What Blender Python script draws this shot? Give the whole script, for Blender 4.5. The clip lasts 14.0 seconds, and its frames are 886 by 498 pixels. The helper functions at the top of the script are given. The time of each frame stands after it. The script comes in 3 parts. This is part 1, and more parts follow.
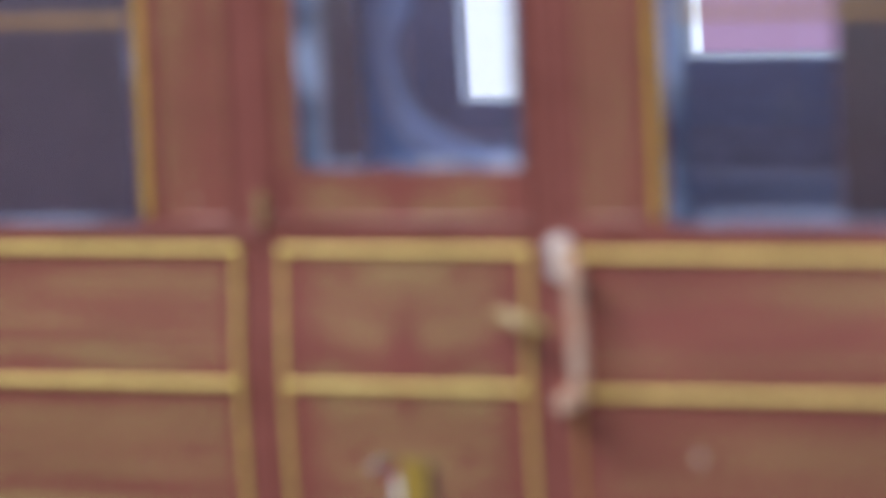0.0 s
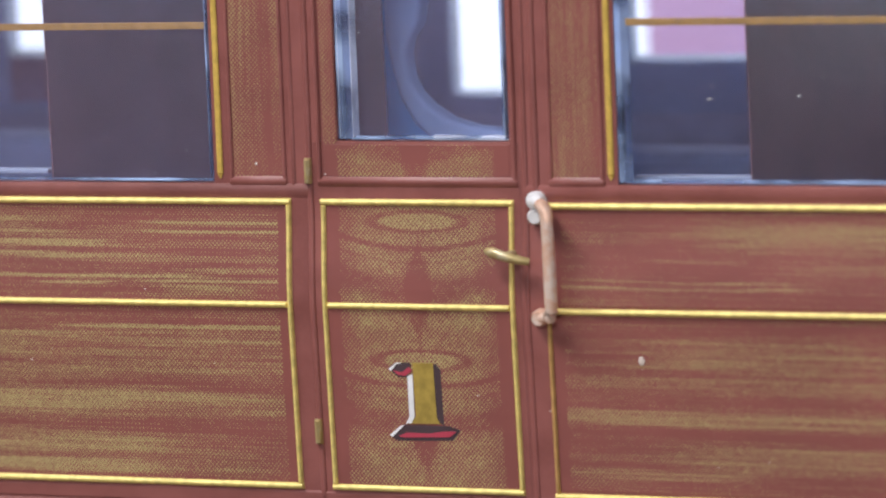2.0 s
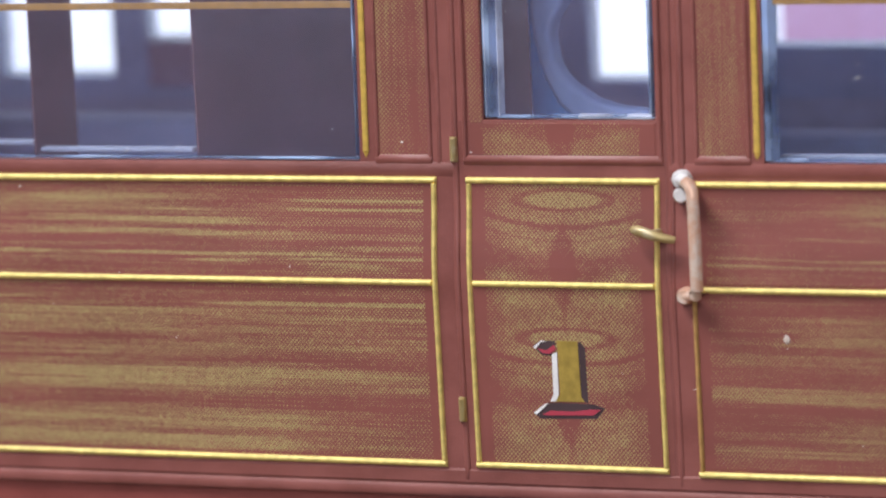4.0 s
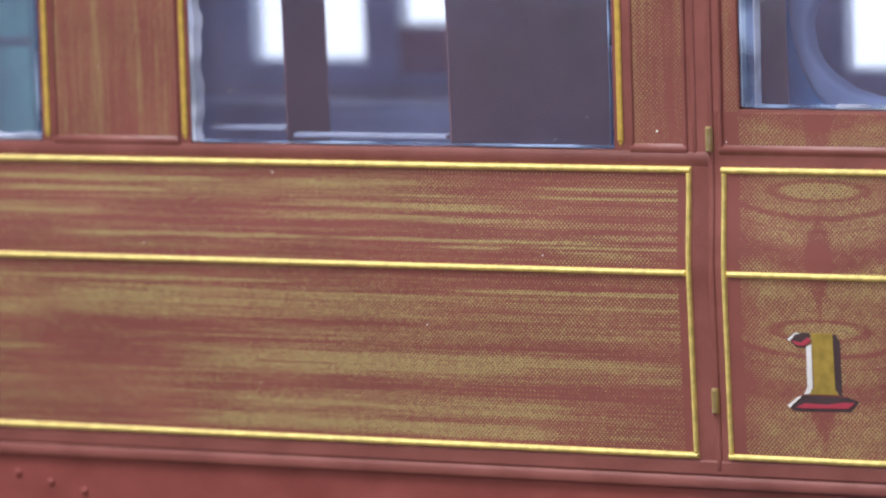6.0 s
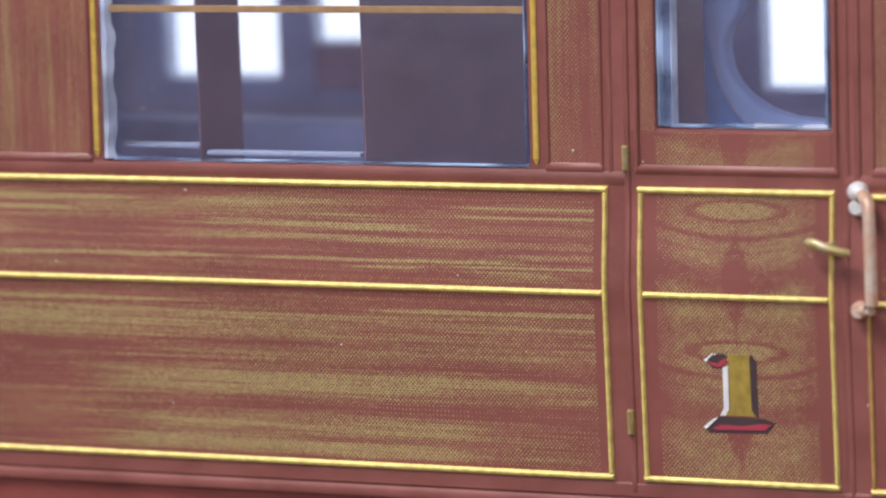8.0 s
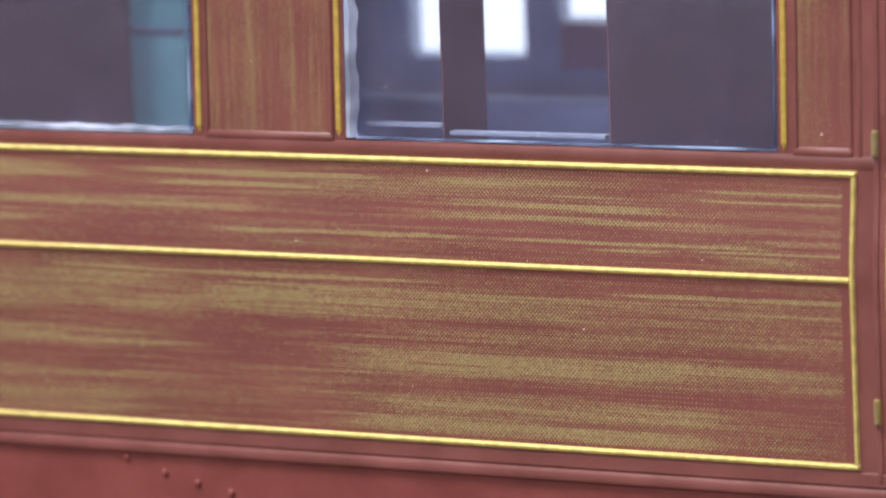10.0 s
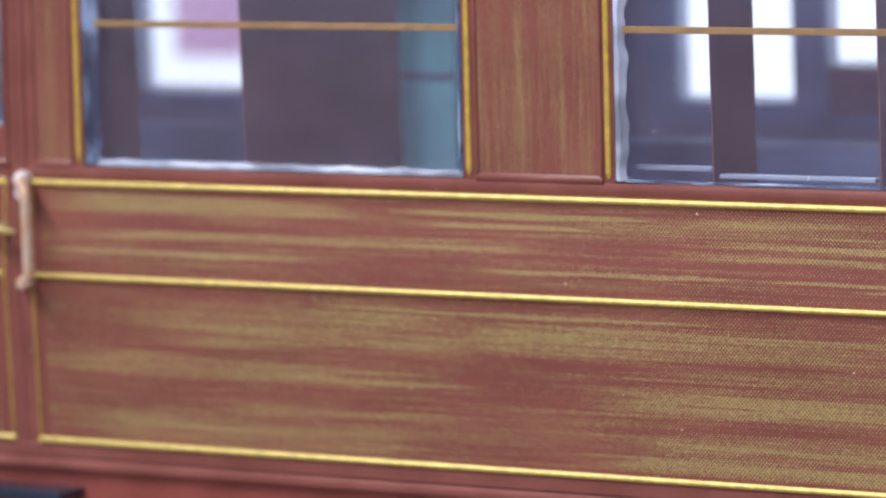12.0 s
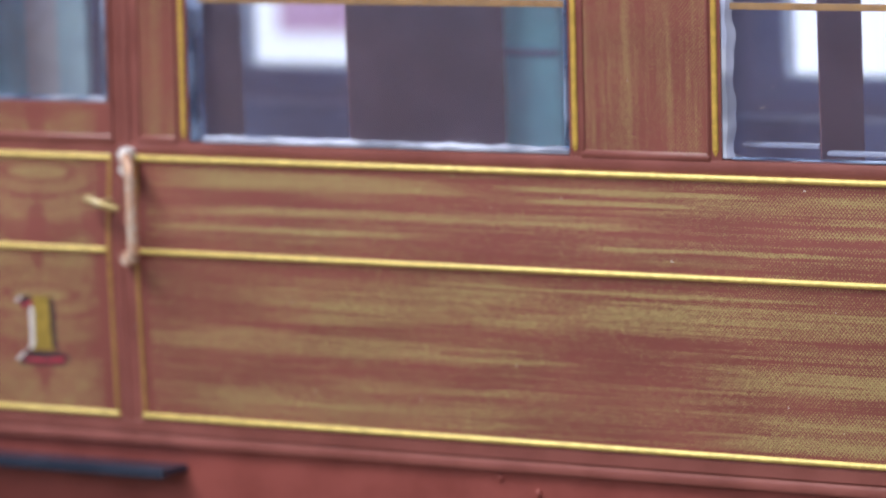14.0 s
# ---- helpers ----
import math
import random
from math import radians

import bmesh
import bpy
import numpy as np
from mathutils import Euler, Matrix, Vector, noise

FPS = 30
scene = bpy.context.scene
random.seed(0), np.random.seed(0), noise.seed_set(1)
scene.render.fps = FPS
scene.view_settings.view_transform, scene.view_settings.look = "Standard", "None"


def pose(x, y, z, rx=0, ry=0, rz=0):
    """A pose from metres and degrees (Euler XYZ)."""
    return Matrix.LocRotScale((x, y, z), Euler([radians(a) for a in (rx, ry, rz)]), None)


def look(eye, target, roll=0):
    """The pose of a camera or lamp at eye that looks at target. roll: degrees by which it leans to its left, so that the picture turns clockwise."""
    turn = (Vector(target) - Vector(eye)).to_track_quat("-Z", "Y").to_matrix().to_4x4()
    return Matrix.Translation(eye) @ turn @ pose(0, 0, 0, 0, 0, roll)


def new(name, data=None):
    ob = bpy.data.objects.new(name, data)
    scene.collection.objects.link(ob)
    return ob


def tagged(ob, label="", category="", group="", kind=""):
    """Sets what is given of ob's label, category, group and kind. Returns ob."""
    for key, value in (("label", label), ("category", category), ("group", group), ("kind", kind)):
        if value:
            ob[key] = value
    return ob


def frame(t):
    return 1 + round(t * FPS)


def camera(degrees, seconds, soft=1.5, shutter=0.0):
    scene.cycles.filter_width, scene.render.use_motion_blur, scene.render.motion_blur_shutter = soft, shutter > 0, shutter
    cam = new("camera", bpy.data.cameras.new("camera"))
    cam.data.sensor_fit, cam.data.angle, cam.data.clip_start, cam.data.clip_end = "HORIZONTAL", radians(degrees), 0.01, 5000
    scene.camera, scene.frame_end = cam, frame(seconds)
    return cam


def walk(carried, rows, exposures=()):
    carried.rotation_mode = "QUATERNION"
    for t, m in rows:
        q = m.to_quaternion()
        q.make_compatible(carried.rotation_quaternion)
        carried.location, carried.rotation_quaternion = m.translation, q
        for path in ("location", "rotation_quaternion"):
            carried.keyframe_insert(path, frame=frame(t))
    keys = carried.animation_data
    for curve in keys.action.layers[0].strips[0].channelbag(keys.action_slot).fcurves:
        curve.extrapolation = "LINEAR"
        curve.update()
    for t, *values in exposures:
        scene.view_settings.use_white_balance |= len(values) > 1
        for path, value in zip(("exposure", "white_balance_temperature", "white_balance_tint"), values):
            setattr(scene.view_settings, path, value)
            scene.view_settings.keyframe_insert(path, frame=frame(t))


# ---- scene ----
# A model railway coach in a room, seen from a hand's width or two away. All sizes below are in millimetres.
MM = 0.001
cam = camera(10.30, 14.0, soft=2.15)
cam.data.dof.use_dof = True
cam.data.dof.focus_distance = 0.2225
cam.data.dof.aperture_fstop = 56.0


def view(x, y, z, yaw, pitch, roll):
    a, p, c, s = radians(yaw), radians(pitch), math.cos(radians(roll)), math.sin(radians(roll))
    ahead = Vector((math.sin(a) * math.cos(p), math.cos(a) * math.cos(p), math.sin(p)))
    right = Vector((math.cos(a), -math.sin(a), 0))
    up = right.cross(ahead)
    m = Matrix((c * right + s * up, c * up - s * right, -ahead)).transposed().to_4x4()
    m.translation = Vector((x, y, z)) * MM
    return m


PATH = [
    (0.0, 75.8, -150.1, 50.0, -24.37, -8.098, -3.30),
    (0.5, 83.5, -169.5, 52.5, -24.11, -8.172, -3.20),
    (1.0, 87.9, -179.7, 53.3, -24.08, -8.116, -3.14),
    (1.5, 92.5, -191.9, 54.4, -23.84, -8.041, -2.91),
    (2.0, 95.0, -198.5, 54.8, -23.79, -7.973, -2.84),
    (2.2, 95.0, -198.4, 54.8, -23.86, -7.987, -2.77),
    (4.3, 92.8, -200.5, 52.8, -25.18, -7.569, -2.75),
    (4.5, 92.6, -200.4, 52.7, -25.45, -7.522, -2.78),
    (5.0, 92.1, -199.5, 52.4, -26.56, -7.432, -2.72),
    (5.5, 91.9, -199.3, 52.4, -27.66, -7.465, -2.57),
    (6.0, 91.6, -199.7, 52.7, -27.56, -7.612, -2.43),
    (6.5, 92.0, -199.7, 52.8, -26.71, -7.672, -2.27),
    (7.0, 92.1, -199.3, 52.6, -26.16, -7.454, -2.31),
    (7.2, 92.0, -199.4, 52.6, -26.07, -7.267, -2.20),
    (9.5, 89.2, -194.5, 53.1, -28.86, -8.093, -1.96),
    (10.0, 89.6, -194.8, 52.9, -29.54, -7.751, -1.92),
    (10.5, 89.9, -194.6, 52.8, -30.16, -7.441, -2.05),
    (11.0, 89.7, -194.5, 52.9, -30.74, -7.329, -2.07),
    (11.5, 89.5, -194.5, 52.9, -31.25, -7.175, -2.16),
    (12.0, 89.2, -195.5, 52.6, -32.51, -7.047, -2.17),
    (12.5, 88.6, -195.3, 52.3, -33.32, -6.964, -2.20),
    (13.0, 88.2, -195.0, 52.2, -33.95, -7.160, -2.13),
    (13.5, 88.2, -194.8, 52.1, -34.13, -7.190, -2.14),
    (14.0, 88.2, -195.2, 52.3, -33.59, -7.220, -2.15),
]
walk(cam, [(t, view(*row)) for t, *row in PATH], [(0.0, -0.24), (0.5, -0.16), (1.5, -0.06), (5.0, -0.05), (14.0, -0.07)])

# ---- light ----
world = bpy.data.worlds.new("room_air")
scene.world = world
world.use_nodes = True
world.node_tree.nodes["Background"].inputs[0].default_value = (0.9, 0.95, 1.0, 1)
world.node_tree.nodes["Background"].inputs[1].default_value = 0.05


def lamp(name, at, to, w, h, watts, colour):
    data = bpy.data.lights.new(name, "AREA")
    data.shape, data.size, data.size_y, data.energy, data.color = "RECTANGLE", w, h, watts, colour
    ob = new(name, data)
    ob.matrix_world = look(at, to)
    return ob


lamp("ceiling_lamp", (-0.55, -0.75, 1.62), (-0.2, -0.3, 0), 1.2, 0.6, 64, (0.97, 0.98, 1.0))
# Added fill from the front, to brighten the inside of the coach.
lamp("front_fill", (0.45, -2.15, 1.0), (0.0, 0.0, 0.6), 1.0, 0.85, 17.5, (0.94, 0.97, 1.0))

# ---- materials ----


class Nodes:
    """Short hand for building a node material."""

    def __init__(self, name):
        self.mat = bpy.data.materials.new(name)
        self.mat.use_nodes = True
        self.tree = self.mat.node_tree
        self.shader = self.tree.nodes["Principled BSDF"]
        self.out = self.tree.nodes["Material Output"]

    def put(self, socket, value):
        if isinstance(value, bpy.types.NodeSocket):
            self.tree.links.new(value, socket)
        elif isinstance(value, tuple) and len(value) == 3 and socket.type == "RGBA":
            socket.default_value = (*value, 1)
        else:
            socket.default_value = value

    def node(self, kind, *values, **named):
        n = self.tree.nodes.new(kind)
        for k, v in enumerate(values):
            if v is not None:
                self.put(n.inputs[k], v)
        for k, v in named.items():
            self.put(n.inputs[k.replace("_", " ")], v)
        return n

    def math(self, op, *values):
        n = self.tree.nodes.new("ShaderNodeMath")
        n.operation = op
        for k, v in enumerate(values):
            self.put(n.inputs[k], v)
        return n.outputs[0]

    def axes(self):
        place = self.node("ShaderNodeTexCoord").outputs["Object"]
        sep = self.node("ShaderNodeSeparateXYZ", place)
        return [self.math("MULTIPLY", sep.outputs[k], 1000.0) for k in range(3)]

    def noise(self, x, y, z, detail=2.0, rough=0.5):
        v = self.node("ShaderNodeCombineXYZ", x, y, z).outputs[0]
        n = self.node("ShaderNodeTexNoise", Vector=v, Scale=1.0, Detail=detail, Roughness=rough)
        return n.outputs[0]

    def ramp(self, value, low, high):
        n = self.tree.nodes.new("ShaderNodeMapRange")
        n.interpolation_type = "SMOOTHSTEP"
        self.put(n.inputs[0], value)
        n.inputs[1].default_value, n.inputs[2].default_value = low, high
        return n.outputs[0]

    def mix(self, f, a, b):
        n = self.tree.nodes.new("ShaderNodeMix")
        n.data_type = "RGBA"
        self.put(n.inputs[0], f), self.put(n.inputs[6], a), self.put(n.inputs[7], b)
        return n.outputs[2]

    def bump(self, height, strength, distance):
        n = self.node("ShaderNodeBump", Strength=strength, Distance=distance, Height=height)
        self.put(self.shader.inputs["Normal"], n.outputs[0])

    def done(self, colour, rough, metal=0.0, **more):
        self.put(self.shader.inputs["Base Color"], colour)
        self.put(self.shader.inputs["Roughness"], rough)
        self.put(self.shader.inputs["Metallic"], metal)
        for k, v in more.items():
            self.put(self.shader.inputs[k.replace("_", " ")], v)
        return self.mat


BROWN = (0.242, 0.072, 0.060)
PRINT = (0.425, 0.335, 0.14)


def paint(name, colour, rough=0.42, vary=0.15, grime=0.16, relief=0.03):
    """Moulded, painted plastic: slight mottling, fine orange peel."""
    n = Nodes(name)
    x, y, z = n.axes()
    broad = n.noise(n.math("MULTIPLY", x, 0.22), n.math("MULTIPLY", y, 0.22), n.math("MULTIPLY", z, 0.3), 4.0, 0.6)
    fine = n.noise(n.math("MULTIPLY", x, 7.0), n.math("MULTIPLY", y, 7.0), n.math("MULTIPLY", z, 7.0), 3.0, 0.6)
    dark = tuple(c * (1 - grime) for c in colour)
    light = tuple(min(1, c * (1 + vary) + 0.01) for c in colour)
    base = n.mix(n.ramp(broad, 0.3, 0.7), dark, light)
    base = n.mix(n.math("MULTIPLY", n.ramp(fine, 0.45, 0.75), 0.3), base, light)
    n.bump(fine, 0.5, relief * MM)
    return n.done(base, n.math("ADD", n.math("MULTIPLY", broad, 0.2), rough - 0.1))


def band(n, value, middle, half, soft=0.4):
    """1 where value lies within half of middle, falling softly to 0."""
    return n.ramp(n.math("ABSOLUTE", n.math("SUBTRACT", value, middle)), half * (1 + soft), half * (1 - soft))


def print_over(n, x, y, z, zone, cover=0.9):
    """Brown paint under a halftone print: dots on a diagonal lattice that grow and merge where zone is high."""
    zone = n.math("MINIMUM", n.math("MAXIMUM", zone, 0.0), 1.0)
    dots = n.math("MULTIPLY", n.math("COSINE", n.math("MULTIPLY", x, 32.0)), n.math("COSINE", n.math("MULTIPLY", z, 29.5)))
    speck = n.noise(n.math("MULTIPLY", x, 5.0), y, n.math("MULTIPLY", z, 5.0), 1.0)
    dots = n.math("ADD", dots, n.math("MULTIPLY", n.math("SUBTRACT", speck, 0.5), 1.1))
    level = n.math("ADD", dots, n.math("SUBTRACT", n.math("MULTIPLY", zone, 1.6), 1.15))
    mask = n.ramp(level, -0.02, 0.16)
    grit = n.noise(n.math("MULTIPLY", x, 9.0), y, n.math("MULTIPLY", z, 9.0), 2.0)
    cloud = n.noise(n.math("MULTIPLY", x, 0.15), 0.0, n.math("MULTIPLY", z, 0.3), 3.0)
    under = n.mix(n.ramp(cloud, 0.3, 0.7), tuple(c * 0.9 for c in BROWN), tuple(c * 1.1 for c in BROWN))
    ink = n.mix(n.ramp(grit, 0.35, 0.7), tuple(c * 0.85 for c in PRINT), tuple(c * 1.2 for c in PRINT))
    height = n.math("ADD", n.math("MULTIPLY", mask, 0.6), n.math("MULTIPLY", grit, 0.5))
    n.bump(height, 0.35, 0.02 * MM)
    return n.done(n.mix(n.math("MULTIPLY", mask, cover), under, ink), 0.44)


def teak_long(name, ends, base, streaks, cover=0.9):
    """Grain along x between two ends: streaks of (from, to, height, half thickness, density) over a thin, broken ground."""
    n = Nodes(name)
    x, y, z = n.axes()
    warp = n.noise(n.math("MULTIPLY", x, 0.06), 2.0, n.math("MULTIPLY", z, 0.5), 3.0, 0.6)
    zz = n.math("ADD", z, n.math("MULTIPLY", n.math("SUBTRACT", warp, 0.5), 0.5))
    rag = n.noise(n.math("MULTIPLY", x, 0.12), 4.0, n.math("MULTIPLY", z, 3.5), 3.0, 0.65)
    xx = n.math("ADD", x, n.math("MULTIPLY", n.math("SUBTRACT", rag, 0.5), 7.0))
    total = 0.0
    for x0, x1, at, half, dense in streaks:
        fade = min(2.5, (x1 - x0) * 0.22)
        stop = 60.0 if x1 > ends[1] - 0.3 else fade
        along = n.math("MULTIPLY", n.ramp(xx, x0 - fade, x0 + fade), n.ramp(xx, x1 + stop, x1 - (fade if stop < 60 else -50)))
        one = n.math("MULTIPLY", n.math("MULTIPLY", along, band(n, zz, at, half, 0.55)), dense)
        total = n.math("MAXIMUM", total, one)
    fine = n.noise(n.math("MULTIPLY", x, 0.09), 1.0, n.math("MULTIPLY", z, 6.0), 3.0, 0.65)
    broad = n.noise(n.math("MULTIPLY", x, 0.05), 9.0, n.math("MULTIPLY", z, 0.7), 4.0, 0.7)
    zone = n.math("ADD", total, n.math("MULTIPLY", n.math("SUBTRACT", fine, 0.5), 2.0))
    zone = n.math("ADD", zone, n.math("ADD", n.math("MULTIPLY", n.math("SUBTRACT", broad, 0.5), 1.0), base))
    zone = n.math("MULTIPLY", zone, n.math("MULTIPLY", n.ramp(x, ends[0] - 0.04, ends[0] + 0.04), n.ramp(x, ends[1] + 0.04, ends[1] - 0.04)))
    return print_over(n, x, y, z, zone, cover)


def teak_upright(name, amount):
    """Grain along z, between the windows."""
    n = Nodes(name)
    x, y, z = n.axes()
    warp = n.noise(n.math("MULTIPLY", z, 0.05), 2.0, n.math("MULTIPLY", x, 0.2), 2.0)
    xx = n.math("ADD", x, n.math("MULTIPLY", warp, 0.9))
    streak = n.noise(n.math("MULTIPLY", z, 0.06), 5.0, n.math("MULTIPLY", xx, 0.8), 5.0, 0.7)
    fine = n.noise(n.math("MULTIPLY", z, 0.08), 1.0, n.math("MULTIPLY", xx, 4.6), 2.0, 0.6)
    zone = n.math("ADD", n.math("MULTIPLY", n.math("SUBTRACT", streak, 0.5), 2.6), n.math("MULTIPLY", n.math("SUBTRACT", fine, 0.5), 1.2))
    return print_over(n, x, y, z, n.math("ADD", zone, amount), 0.62)


def teak_figured(name):
    """Figured grain mirrored about the middle of a door: a lens of dense dots, dark arcs hanging under it, a dark wedge below."""
    n = Nodes(name)
    x, y, z = n.axes()
    side = n.math("ABSOLUTE", x)
    wob = n.noise(n.math("MULTIPLY", side, 0.5), 3.0, n.math("MULTIPLY", z, 1.2), 3.0, 0.6)
    wob = n.math("SUBTRACT", wob, 0.5)
    d = n.math("SUBTRACT", n.math("FLOORED_MODULO", n.math("SUBTRACT", 26.55, z), 6.25), 0.9)
    r = n.math("SQRT", n.math("ADD", n.math("POWER", n.math("MULTIPLY", side, 0.53), 2.0), n.math("POWER", n.math("MULTIPLY", d, 2.6), 2.0)))
    s = n.math("ADD", n.math("ADD", d, n.math("MULTIPLY", n.math("POWER", side, 2.0), 0.04)), n.math("MULTIPLY", wob, 0.3))
    zone = n.math("ADD", 0.66, n.math("MULTIPLY", wob, 0.8))
    arcs = n.math("ADD", n.math("MULTIPLY", band(n, s, 1.22, 0.11, 0.6), 0.45), n.math("MULTIPLY", band(n, s, 3.05, 0.5, 0.6), 0.36))
    arcs = n.math("ADD", arcs, n.math("MULTIPLY", band(n, s, 1.85, 0.06, 0.6), 0.2))
    zone = n.math("SUBTRACT", zone, arcs)
    width = n.math("MULTIPLY", n.math("MULTIPLY", n.ramp(d, 0.7, 2.6), n.ramp(d, 5.4, 3.6)), 0.62)
    wedge = n.ramp(n.math("SUBTRACT", side, n.math("ADD", width, n.math("MULTIPLY", wob, 0.5))), 0.2, -0.2)
    zone = n.math("SUBTRACT", zone, n.math("MULTIPLY", wedge, 0.42))
    zone = n.math("SUBTRACT", zone, n.math("MULTIPLY", band(n, r, 1.2, 0.16, 0.6), 0.35))
    zone = n.math("MAXIMUM", zone, n.math("MULTIPLY", n.ramp(r, 1.06, 0.9), 0.84))
    zone = n.math("SUBTRACT", zone, n.math("MULTIPLY", n.ramp(side, 2.6, 3.7), 0.25))
    zone = n.math("MULTIPLY", zone, n.ramp(side, 3.86, 3.78))
    return print_over(n, x, y, z, zone)


def gold_line(name, colour, rough=0.38, metal=0.15):
    n = Nodes(name)
    x, y, z = n.axes()
    f = n.noise(n.math("MULTIPLY", x, 2.0), n.math("MULTIPLY", y, 2.0), n.math("MULTIPLY", z, 2.0), 4.0, 0.65)
    g = n.noise(n.math("MULTIPLY", x, 11.0), n.math("MULTIPLY", y, 11.0), n.math("MULTIPLY", z, 11.0), 2.0)
    base = n.mix(n.ramp(f, 0.3, 0.7), tuple(c * 0.8 for c in colour), tuple(min(1, c * 1.12) for c in colour))
    n.bump(g, 0.4, 0.02 * MM)
    return n.done(base, rough, metal)


def clear(name, tint, rough=0.03, haze=0.045):
    """Thin clear plastic: lets light straight through and mirrors the room at its surface; a painted lilac veil lifts
    the darks.
    """
    n = Nodes(name)
    n.tree.nodes.remove(n.shader)
    x, y, z = n.axes()
    f = n.noise(n.math("MULTIPLY", x, 0.5), n.math("MULTIPLY", y, 0.5), n.math("MULTIPLY", z, 0.5), 3.0)
    see = n.node("ShaderNodeBsdfTransparent", tint).outputs[0]
    b = n.node("ShaderNodeBump", Strength=0.25, Distance=0.05 * MM, Height=f)
    gloss = n.node("ShaderNodeBsdfGlossy", Color=(1, 1, 1), Roughness=rough, Normal=b.outputs[0]).outputs[0]
    fres = n.node("ShaderNodeFresnel", IOR=1.5).outputs[0]
    # Lilac diffuse share imitates veiling light over the dark interior.
    veil = n.node("ShaderNodeBsdfDiffuse", (0.72, 0.6, 0.95)).outputs[0]
    hazy = n.node("ShaderNodeMixShader", n.math("MULTIPLY", n.math("ADD", f, 0.4), haze), see, veil).outputs[0]
    m = n.node("ShaderNodeMixShader", fres, hazy, gloss).outputs[0]
    n.tree.links.new(m, n.out.inputs[0])
    return n.mat


def milky(name, colour):
    """Cloudy acrylic edge that passes on the light from behind it."""
    n = Nodes(name)
    x, y, z = n.axes()
    f = n.noise(n.math("MULTIPLY", x, 0.8), n.math("MULTIPLY", y, 0.8), n.math("MULTIPLY", z, 0.8), 3.0)
    tint = n.mix(f, tuple(c * 0.9 for c in colour), colour)
    pass_on = n.node("ShaderNodeBsdfTranslucent", tint).outputs[0]
    see = n.node("ShaderNodeBsdfTransparent", (0.95, 0.98, 1.0)).outputs[0]
    m = n.node("ShaderNodeMixShader", 0.5, pass_on, see).outputs[0]
    n.done(tint, 0.15)
    m = n.node("ShaderNodeMixShader", 0.12, m, n.shader.outputs[0]).outputs[0]
    n.tree.links.new(m, n.out.inputs[0])
    return n.mat


def frosted(name, colour, see=0.45):
    """The thick moulded rim of a glazing unit, cloudy where it bends."""
    n = Nodes(name)
    x, y, z = n.axes()
    f = n.noise(n.math("MULTIPLY", x, 0.35), n.math("MULTIPLY", y, 0.35), n.math("MULTIPLY", z, 0.35), 2.0, 0.5)
    base = n.mix(n.ramp(f, 0.3, 0.7), tuple(c * 0.55 for c in colour), colour)
    n.put(n.shader.inputs["Base Color"], base)
    n.put(n.shader.inputs["Roughness"], 0.18)
    clear_part = n.node("ShaderNodeBsdfTransparent", (0.75, 0.83, 0.95)).outputs[0]
    k = n.math("MULTIPLY", n.ramp(f, 0.65, 0.35), see * 1.6)
    n.bump(f, 0.3, 0.1 * MM)
    m = n.node("ShaderNodeMixShader", k, n.shader.outputs[0], clear_part).outputs[0]
    n.tree.links.new(m, n.out.inputs[0])
    return n.mat


# Self-lit surface, for the brightness added beyond the far windows.
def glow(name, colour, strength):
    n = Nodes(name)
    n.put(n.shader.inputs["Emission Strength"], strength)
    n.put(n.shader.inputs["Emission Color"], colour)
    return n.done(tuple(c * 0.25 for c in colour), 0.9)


def metal(name, colour, rough=0.35, patch=(0.5, 0.4, 0.3), much=0.5):
    n = Nodes(name)
    x, y, z = n.axes()
    f = n.noise(n.math("MULTIPLY", x, 1.4), n.math("MULTIPLY", y, 1.4), n.math("MULTIPLY", z, 1.4), 4.0, 0.6)
    g = n.noise(n.math("MULTIPLY", x, 9.0), n.math("MULTIPLY", y, 9.0), n.math("MULTIPLY", z, 9.0), 2.0)
    base = n.mix(n.math("MULTIPLY", n.ramp(f, 0.4, 0.65), much), colour, patch)
    n.bump(g, 0.5, 0.03 * MM)
    return n.done(base, rough, 0.35)


M_BROWN = paint("brown_paint", BROWN)
M_SOLE = paint("solebar_red", (0.255, 0.055, 0.045), 0.5)
M_TEAK_UPPER = teak_long("teak_print_upper", (-59.0, -0.55), 0.33, (
    (-57.0, -40.5, 25.6, 0.42, 0.62), (-56.0, -31.0, 24.1, 0.2, 0.5), (-58.0, -43.0, 23.25, 0.14, 0.45),
    (-38.0, -24.0, 25.62, 0.14, 0.8), (-36.0, -27.0, 25.05, 0.12, 0.7), (-28.0, -12.0, 25.3, 0.4, 0.38),
    (-20.0, -9.0, 24.65, 0.13, 0.7), (-33.0, -19.0, 23.05, 0.1, 0.9), (-22.0, -5.0, 24.05, 0.12, 0.5),
    (-17.0, -4.2, 23.12, 0.09, 0.85), (-13.2, -9.0, 22.85, 0.07, 0.85), (-7.3, -0.5, 25.5, 0.06, 0.85),
    (-7.4, -0.5, 25.12, 0.06, 0.8), (-11.0, -0.5, 24.5, 0.12, 0.3), (-10.0, -0.5, 23.92, 0.14, 0.3),
    (-4.5, -0.5, 23.4, 0.12, 0.35), (-7.0, -0.5, 22.9, 0.06, 0.7), (-6.5, -2.0, 22.5, 0.22, 0.42)))
